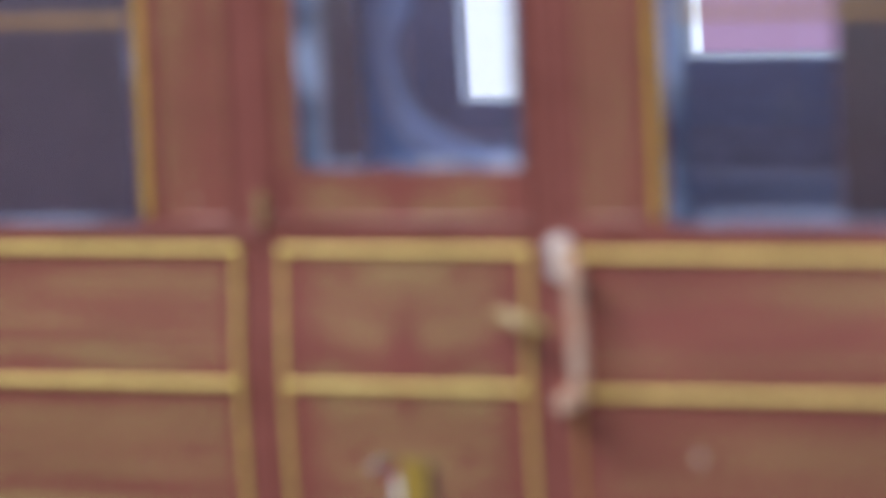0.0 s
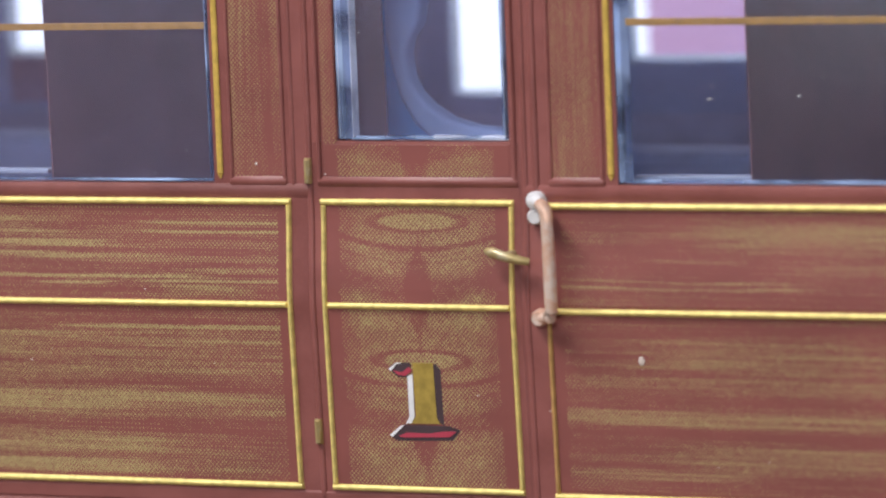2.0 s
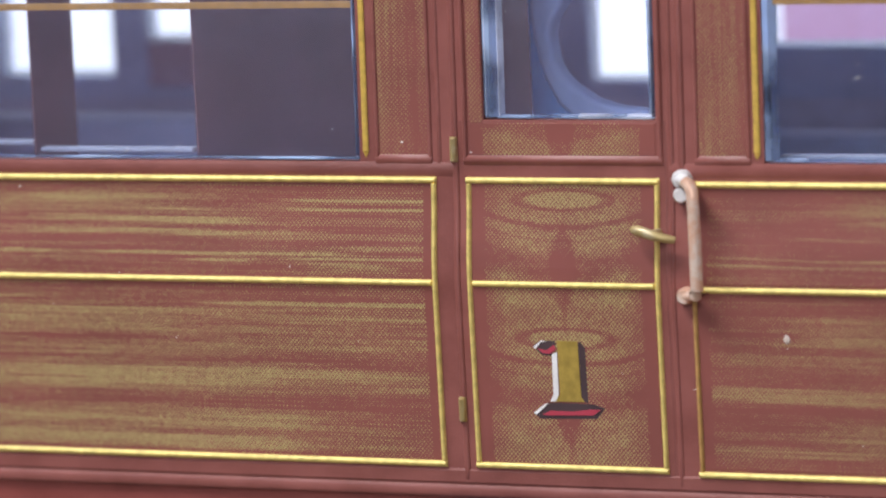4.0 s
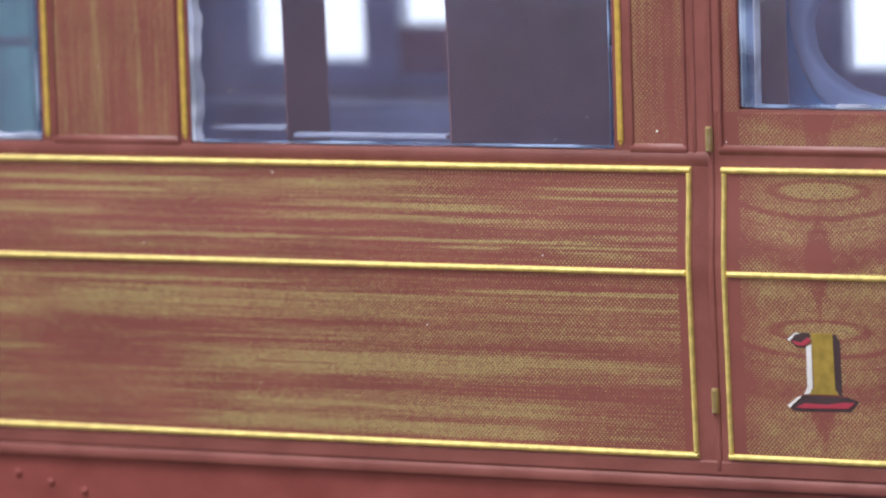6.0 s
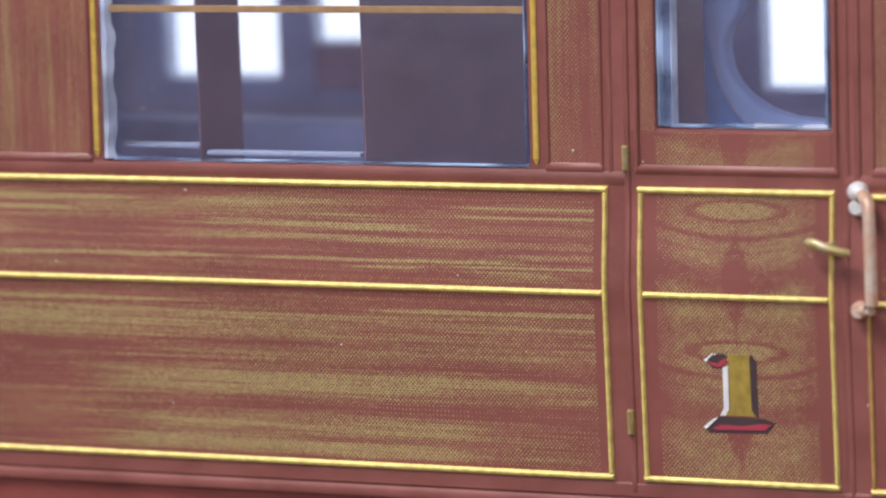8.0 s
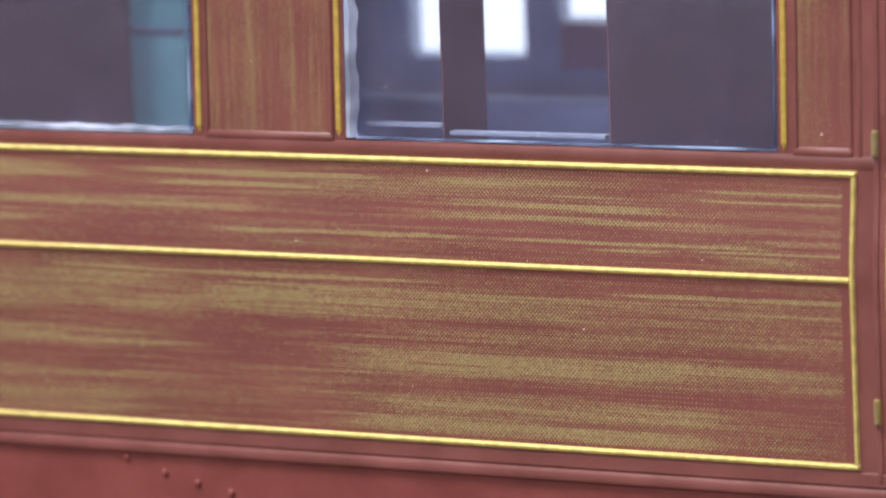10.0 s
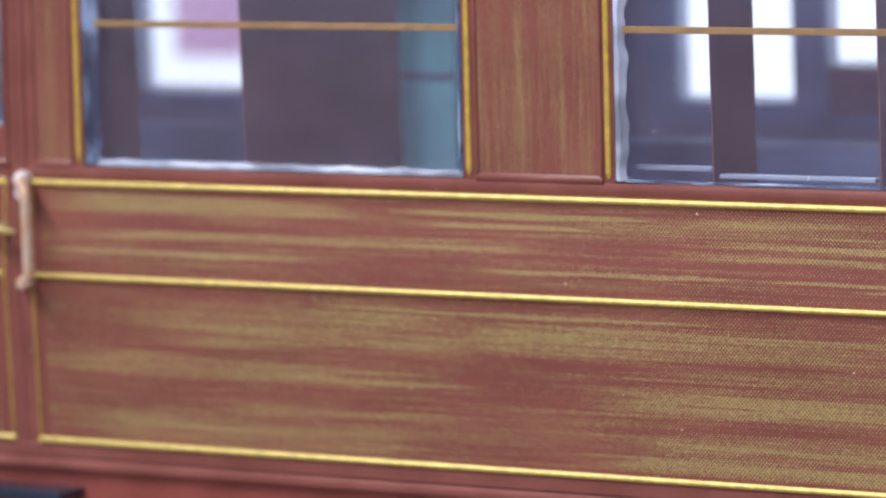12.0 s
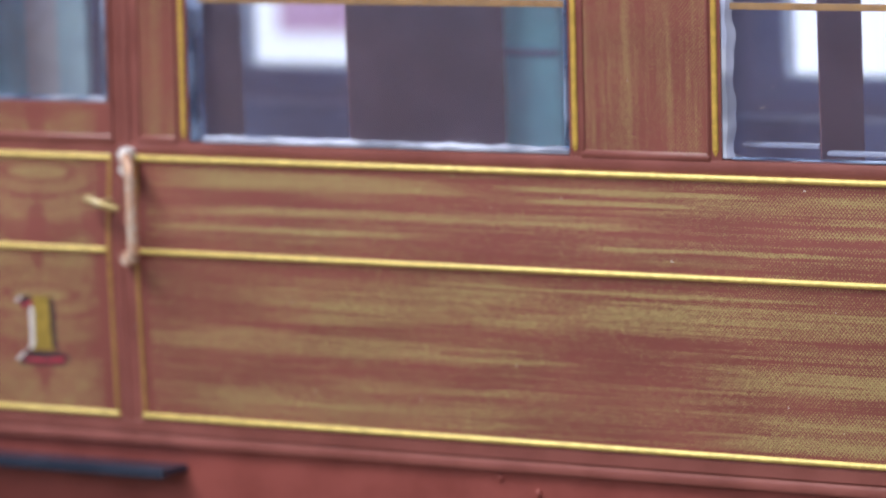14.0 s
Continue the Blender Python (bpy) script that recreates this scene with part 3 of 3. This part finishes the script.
def door(c):
    d = part("door", relief(bmesh.new(), flat_span(-5.02, 5.04), flat_span(12.75, 29.2, 0.05, 0.6), 0.03, 0.01), M_BROWN, coach, "coach door with figured teak panels")
    d.location = (c * MM, 0, 0)
    for z0, z1 in ((LOW + 0.14, MID - 0.13), (MID + 0.13, TOP - 0.14)):
        plate("panel", -4.44, 4.44, z0, z1, 0.05, M_TEAK_D, d, "figured teak panel printed in fine dots", 0.0, 0.02)
    lined(-4.58, 4.58, d, (c < -20, c < -20))
    # frame of the drop light, with its printed field
    for x in (-4.68, 4.82):
        bar_up("border", x, 27.5, WTOP, 0.24, 0.16, M_BROWN, d)
    part("border", relief(bmesh.new(), flat_span(-4.8, 4.95), LEDGE, 0.16, 0.02), M_BROWN, d, "", True)
    plate("panel", -4.45, 4.58, 27.66, 29.1, 0.05, M_TEAK_D, d, "plain field printed with teak dots", 0.0, 0.02)
    plate("panel", -4.45, -3.8, 29.1, WTOP, 0.05, M_TEAK_Z, d, "plain field printed with teak dots", 0.0, 0.02)
    w = window(-3.7, 4.54, 29.31, WTOP - 0.1, d, False, 77, (0.66, 0.04, 0.14, 0.15, 0.2, ""))
    # milky foot and bright moulded lines of the glazing
    part("rim", rim_strip(bmesh.new(), "x", 0.9, 4.4, 29.3, 0.19, 0.25, 5), M_RIM_WHITE, d, "milky moulded foot of the glazing", True)
    for x, wd in ((-3.62, 0.09), (-2.98, 0.07), (4.4, 0.08)):
        part("rim", rim_strip(bmesh.new(), "z", 29.4, WTOP - 0.2, x, wd, 0.15, 9), M_RIM_WHITE, d, "bright moulded line in the glazing", True)
    # closing edges of the doorway
    for x, wd, h in ((-5.2, 0.3, 0.09), (-6.0, 0.22, 0.06), (5.3, 0.24, 0.07), (5.8, 0.34, 0.1)):
        bar_up("edge_bead", x, 12.8 if abs(x) < 5.7 else 26.9, WTOP, wd, h, M_BROWN, d)
    for z in (27.9, 16.05):
        bm = relief(bmesh.new(), round_across(-5.25, 0.36), flat_span(z - 0.58, z + 0.58, 0.08), 0.34, 0.02)
        part("hinge", bm, M_BRASS, d, "small brass hinge", True)
    number(d)
    # turning handle on a round boss
    bm = bmesh.new()
    tube(bm, [(4.62, prof(24.2) + 0.05, 24.25), (4.62, prof(24.2) - 0.85, 24.25)], 0.22, 10)
    tube(bm, [(3.7, prof(24.2) - 0.75, 24.48), (4.0, prof(24.2) - 0.9, 24.45), (4.6, prof(24.2) - 0.95, 24.28), (5.3, prof(24.2) - 0.85, 24.1), (5.68, prof(24.2) - 0.7, 24.02)], 0.23, 10, [0.75, 1.1, 1.0, 0.9, 0.7])
    part("door_handle", bm, M_BRASS, d, "brass turning handle", True)
    return d


for c in DOORS:
    door(c)


def grab_rail(c):
    """Upright rail beside the door, on two short feet."""
    rail = bmesh.new()
    y = -1.25
    tube(rail, [(6.2, y + 0.35, 26.62), (6.5, y - 0.02, 26.55), (6.66, y - 0.1, 26.3), (6.7, y - 0.1, 25.5), (6.72, y - 0.1, 24.0), (6.72, y - 0.1, 22.5), (6.7, y - 0.05, 21.9), (6.55, y + 0.1, 21.62), (6.3, y + 0.4, 21.58)], 0.3, 12, [0.9, 1, 1, 0.95, 1, 1, 1, 1, 0.9])
    ob = part("grab_rail", rail, M_COPPER, coach, "worn copper-coloured upright grab rail", True)
    for z, r in ((26.68, 0.42), (25.98, 0.38)):
        f = bmesh.new()
        tube(f, [(5.78, prof(z) + 0.05, z - 0.02), (5.8, -0.5, z), (5.85, -0.72, z)], r, 12, [1, 1, 0.75])
        if r > 0.4:
            tube(f, [(5.8, -0.55, z), (6.1, -0.8, z), (6.3, -0.95, z - 0.05)], 0.3, 10)
        part("foot", f, M_WHITE, ob, "white worn foot of the grab rail", True)
    f = bmesh.new()
    tube(f, [(5.85, prof(21.5) + 0.05, 21.5), (5.9, -0.8, 21.5), (5.92, -1.0, 21.5)], 0.4, 12, [1, 1, 0.75])
    tube(f, [(5.9, -0.7, 21.5), (6.15, -0.85, 21.52), (6.35, -0.95, 21.58)], 0.28, 10)
    part("foot", f, M_COPPER, ob, "copper foot of the grab rail", True)
    ob.location = ((c + 0.1) * MM, 0, 0)


for c in DOORS:
    grab_rail(c)

# ---- below the body ----
sole = part("solebar", block(bmesh.new(), LEFT, RIGHT, 0.04, 3.1, 4.0, 11.97, 0.06), M_SOLE, coach, "plain red solebar with small rivets")
RIVETS = [(-38.61, 11.65), (-36.49, 11.01), (-34.66, 10.62), (-32.77, 10.27), (-31.3, 9.7), (-29.4, 9.3), (-10.15, 10.6)]
for x, z in RIVETS:
    part("rivet", ball(bmesh.new(), (x, 0.05, z), 0.21, (1, 0.9, 1), 10), M_SOLE, sole, "", True)
for c in DOORS:
    bm = block(bmesh.new(), c - 7.2, c + 8.6, -1.8, 0.5, 10.72, 11.12, 0.08)
    block(bm, c - 7.2, c + 8.6, -2.1, -1.75, 10.67, 11.24, 0.1)
    part("step_board", bm, M_BLACK, coach, "black step board under the door, blue sheen in its colour")
part("underframe", block(bmesh.new(), LEFT + 2, RIGHT - 2, 3.2, 31.0, 0.0, 11.0, 0.3), M_BLACK, coach)

# ---- far side, floor, roof and the fittings inside ----
FAR = 34.0
FAR_WINDOWS = [(-77.2, -66.0, 27.55), (-41.6, -34.6, 27.55), (-32.5, -25.0, 29.5), (-6.5, 0.5, 27.25), (3.4, 14.5, 29.0), (24, 40, 28), (50, 66, 28)]
edge = LEFT
part("far_wall", block(bmesh.new(), LEFT, RIGHT, FAR, FAR + 1.2, 11.9, 27.0), M_NAVY, coach)
part("far_wall", block(bmesh.new(), LEFT, RIGHT, FAR, FAR + 1.2, 41.0, 45.0), M_NAVY, coach)
for a, b, low in FAR_WINDOWS + [(RIGHT, RIGHT, 0)]:
    part("far_pier", block(bmesh.new(), edge, a, FAR, FAR + 1.2, 27.0, 41.0), M_NAVY, coach)
    if low > 27.05:
        part("far_pier", block(bmesh.new(), a, b, FAR, FAR + 1.2, 27.0, low), M_MAROON if low > 29 else M_NAVY, coach)
    if b < RIGHT:
        bm = block(bmesh.new(), a, b, FAR - 0.15, FAR + 0.45, low - 0.02, low + 0.32, 0.05)
        block(bm, a - 0.02, a + 0.35, FAR - 0.16, FAR + 0.44, low + 0.3, 41.0, 0.05)
        pane = part("far_pane", block(bmesh.new(), max(a - 1.2, edge), b + 0.8, FAR - 1.3, FAR - 0.9, 26.5, 41.5), M_FAR_PANE, coach, "clear glazing of the far side")
        pane.visible_shadow = False
        part("far_rim", bm, M_FAR_RIM, coach, "pale lit edge of the far glazing")
    edge = b
part("floor", block(bmesh.new(), LEFT, RIGHT, 1.2, FAR, 11.0, 12.0), M_NAVY, coach)
part("ceiling", block(bmesh.new(), LEFT, RIGHT, 1.3, FAR, 43.6, 44.4), M_WHITE, coach)
bm = bmesh.new()
arc = [(17.5 - 18.6 * math.cos(math.pi * k / 24), 45.0 + 7.5 * math.sin(math.pi * k / 24)) for k in range(25)]
for x0, x1 in ((LEFT - 0.5, RIGHT + 0.5),):
    ra = [bm.verts.new((x0 * MM, y * MM, z * MM)) for y, z in arc]
    rb = [bm.verts.new((x1 * MM, y * MM, z * MM)) for y, z in arc]
    for i in range(24):
        bm.faces.new((ra[i], rb[i], rb[i + 1], ra[i + 1]))
    bm.faces.new(ra), bm.faces.new(rb)
    bm.faces.new((ra[0], ra[-1], rb[-1], rb[0]))
part("roof", bm, M_ROOF, coach, "", True)
for x in (LEFT, RIGHT - 1.0):
    part("end_wall", block(bmesh.new(), x + 0.02, x + 0.98, 1.2, FAR - 0.05, 12.05, 43.5), M_BROWN, coach)

for x, y0, y1 in ((-47.6, 1.4, 15.6), (-12.72, 1.4, 19.0), (21.7, 1.4, 21.0), (-21.38, 1.4, 5.55), (-56.26, 1.4, 4.65), (3.0, 1.4, 4.5), (-83.5, 1.4, 15.0)):
    part("partition", block(bmesh.new(), x, x + 0.06, y0, y1, 12.0, 43.5), M_INNER, coach, "dark brown partition inside the coach")
part("screen", block(bmesh.new(), -57.5, -46.2, 18.6, 19.6, 12.0, 43.5, 0.2), M_TEAL, coach, "teal inner screen")
part("screen", block(bmesh.new(), -57.5, -46.2, 18.2, 18.7, 30.12, 30.42, 0.1), M_NAVY, coach, "dark rail on the inner screen")
for a, b, top in ((-74.0, -58.0, 27.0), (-42.0, -14.0, 26.85), (-4.0, 20.0, 26.1), (24.0, 60.0, 26.1)):
    part("ledge", block(bmesh.new(), a, b, 20.0, 24.0, 12.0, top, 0.5), M_LEDGE, coach, "blue padded ledge inside the coach")
# pale edge of the inner floor moulding, just behind the glazing, from partition to partition
for a, b, z in ((-55.9, -47.8, 27.5), (-25.6, -21.5, 28.03), (-21.1, -13.0, 27.72), (16.2, 21.7, 27.54), (-33.9, -26.0, 27.4)):
    part("inner_sill", block(bmesh.new(), a, b, 1.5, 2.1, z - 0.22, z, 0.05), M_SILL, coach, "pale edge of the inner moulding")
# end of a blue seat with a hollow curved side, behind the near door
curve = [(3.3, 41.0), (3.3, 35.0), (3.1, 33.7), (2.55, 32.9), (2.35, 32.2), (2.5, 31.1), (2.85, 30.4), (3.4, 29.85), (4.4, 29.2), (5.6, 28.85), (7.5, 28.65), (12.0, 28.6)]
hollow = [(12.0, 27.4), (5.0, 27.6), (3.6, 28.1), (2.6, 29.0), (1.95, 30.2), (1.6, 31.5), (1.35, 33.0), (1.35, 41.0)]


def seat_plate(name, pts, y0, y1, mat, label, round_by=0.0):
    bm = bmesh.new()
    near = [bm.verts.new((x * MM, y0 * MM, z * MM)) for x, z in pts]
    far = [bm.verts.new((x * MM, y1 * MM, z * MM)) for x, z in pts]
    bm.faces.new(near), bm.faces.new(far[::-1])
    for i in range(len(pts)):
        k = (i + 1) % len(pts)
        bm.faces.new((near[i], far[i], far[k], near[k]))
    if round_by:
        bmesh.ops.recalc_face_normals(bm, faces=bm.faces)
        rim = [e for e in bm.edges if all(abs(v.co.y - y0 * MM) < 1e-7 for v in e.verts)]
        bmesh.ops.bevel(bm, geom=rim, offset=round_by * MM, segments=4, affect="EDGES", profile=0.5)
    part(name, bm, mat, coach, label, round_by > 0)


seat_plate("seat_wing", curve + hollow, 8.4, 9.4, M_PALE, "pale blue hollow-curved wing of a seat", 0.28)
seat_plate("seat_back", [(0.4, 12.4), (0.4, 41.0), (2.2, 41.0), (2.2, 31.5), (2.5, 30.4), (3.2, 29.2), (4.0, 28.5), (4.0, 12.4)], 8.95, 9.7, M_BLUE, "blue cloth seat back")
seat_plate("inner_wall", [(-71.0, 12.0), (-69.0, 12.0), (-69.0, 43.4), (-71.0, 43.4)], 6.0, 6.5, M_GREY, "grey inner wall behind the door")
seat_plate("inner_wall", [(-69.0, 12.0), (-67.2, 12.0), (-67.2, 43.4), (-69.0, 43.4)], 6.1, 6.6, M_SKY, "light blue inner wall behind the door")
seat_plate("inner_wall", [(-79.0, 12.0), (-71.0, 12.0), (-71.0, 43.4), (-79.0, 43.4)], 6.2, 6.7, M_TEAL, "blue-green inner wall behind the door")

# ---- dust on the coach ----
bm = bmesh.new()
rnd = random.Random(4)
SPECKS = [(16.9, 19.2), (-30.8, 30.93), (-21.46, 26.05), (-28.43, 22.59), (-23.04, 30.8), (-22.51, 32.24), (-4.99, 28.81), (-1.51, 28.22), (24.52, 31.23), (1.91, 27.77), (3.84, 34.11)]
SPECKS += [(rnd.uniform(-66, 32), rnd.uniform(13, 35)) for _ in range(46)]
for k, (x, z) in enumerate(SPECKS):
    r = rnd.uniform(0.035, 0.06) if 0 < k < 11 else rnd.uniform(0.014, 0.035)
    ball(bm, (x, prof(z) - 0.04 + (0.15 if z > 28 and k > 10 else 0), z), r, (rnd.uniform(0.7, 1.5), 0.8, rnd.uniform(0.7, 1.4)), 6)
for x, z, a in ((20.5, 30.97, 1.2), (19.31, 27.05, 2.2), (-15.84, 27.88, 5.2), (-23.72, 29.96, 4.6)):
    pts = [(x + 0.22 * math.cos(a + s * 0.9), prof(z) - 0.03, z + 0.16 * math.sin(a + s * 0.9)) for s in np.linspace(0, 1.6, 7)]
    tube(bm, pts, 0.016, 5)
tagged(link("dust", bm, M_DUST), "pale dust specks and fibres on the coach side", "dust", "", "stuff")
bm = ball(bmesh.new(), (16.9, prof(19.6) - 0.05, 19.6), 0.17, (0.9, 0.2, 1.15), 10)
part("paint_chip", bm, M_CHIP, coach, "pale chip on the lower panel", True)

# ---- the room ----
def room_block(name, x0, x1, y0, y1, z0, z1, mat, label, category):
    return tagged(link(name, block(bmesh.new(), x0 * 1000, x1 * 1000, y0 * 1000, y1 * 1000, z0 * 1000, z1 * 1000), mat), label, category, "", "structure")


table = thing("table", "plain wooden table under the coach", "table")
part("tabletop", block(bmesh.new(), -700, 700, -350, 350, -30, 0, 3), M_TABLE, table)
for x in (-650, 650):
    for y in (-300, 300):
        part("leg", block(bmesh.new(), x - 25, x + 25, y - 25, y + 25, -750, -30, 3), M_TABLE, table)
# Unseen room, added to close the place and give the glazing something to mirror.
room_block("floor", -2.2, 2.2, -2.2, 2.2, -0.85, -0.75, M_TABLE, "plain wooden floor of the room", "floor")
room_block("ceiling", -2.2, 2.2, -2.2, 2.2, 1.65, 1.75, M_WALL, "plain bluish-white ceiling of the unseen room", "ceiling")
room_block("wall_west", -2.3, -2.2, -2.2, 2.2, -0.75, 1.65, M_WALL, "plain bluish-white wall of the unseen room", "wall")
room_block("wall_east", 2.2, 2.3, -2.2, 2.2, -0.75, 1.65, M_WALL, "plain bluish-white wall of the unseen room", "wall")
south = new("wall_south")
tagged(south, "plain bluish-white unseen wall with an opening for the fill lamp", "wall", "", "structure")
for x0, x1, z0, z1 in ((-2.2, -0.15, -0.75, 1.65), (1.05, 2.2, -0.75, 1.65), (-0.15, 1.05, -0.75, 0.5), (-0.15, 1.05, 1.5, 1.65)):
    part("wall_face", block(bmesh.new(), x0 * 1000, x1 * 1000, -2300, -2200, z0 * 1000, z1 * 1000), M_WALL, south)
# Unseen window, made up to house the front fill lamp.
light = new("fill_window")
tagged(light, "unseen window frame added round the front fill lamp", "window", "", "structure")
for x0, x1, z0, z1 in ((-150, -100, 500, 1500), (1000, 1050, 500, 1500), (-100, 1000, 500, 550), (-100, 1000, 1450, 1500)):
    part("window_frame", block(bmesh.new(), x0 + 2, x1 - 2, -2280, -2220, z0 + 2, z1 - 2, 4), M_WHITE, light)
room_block("wall_north", -2.2, 2.2, 2.2, 2.3, -0.75, 1.65, M_WALL, "plain bluish-white wall of the unseen room", "wall")
# Added emitting board and pink sheets: stand in for the bright surroundings outside.
board = link("backdrop", block(bmesh.new(), -320, 260, 70, 74, 0, 160), glow("glowing_white_board", (1.0, 0.99, 0.97), 1.6))
tagged(board, "glowing white backdrop added behind the coach", "backdrop", "", "structure")
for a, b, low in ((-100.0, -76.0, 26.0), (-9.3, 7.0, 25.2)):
    part("pink_sheet", block(bmesh.new(), a, b, 69.4, 69.98, low, 90), glow("pink_glow", (0.80, 0.46, 0.66), 0.8), board, "glowing pink sheet added in front of the board")
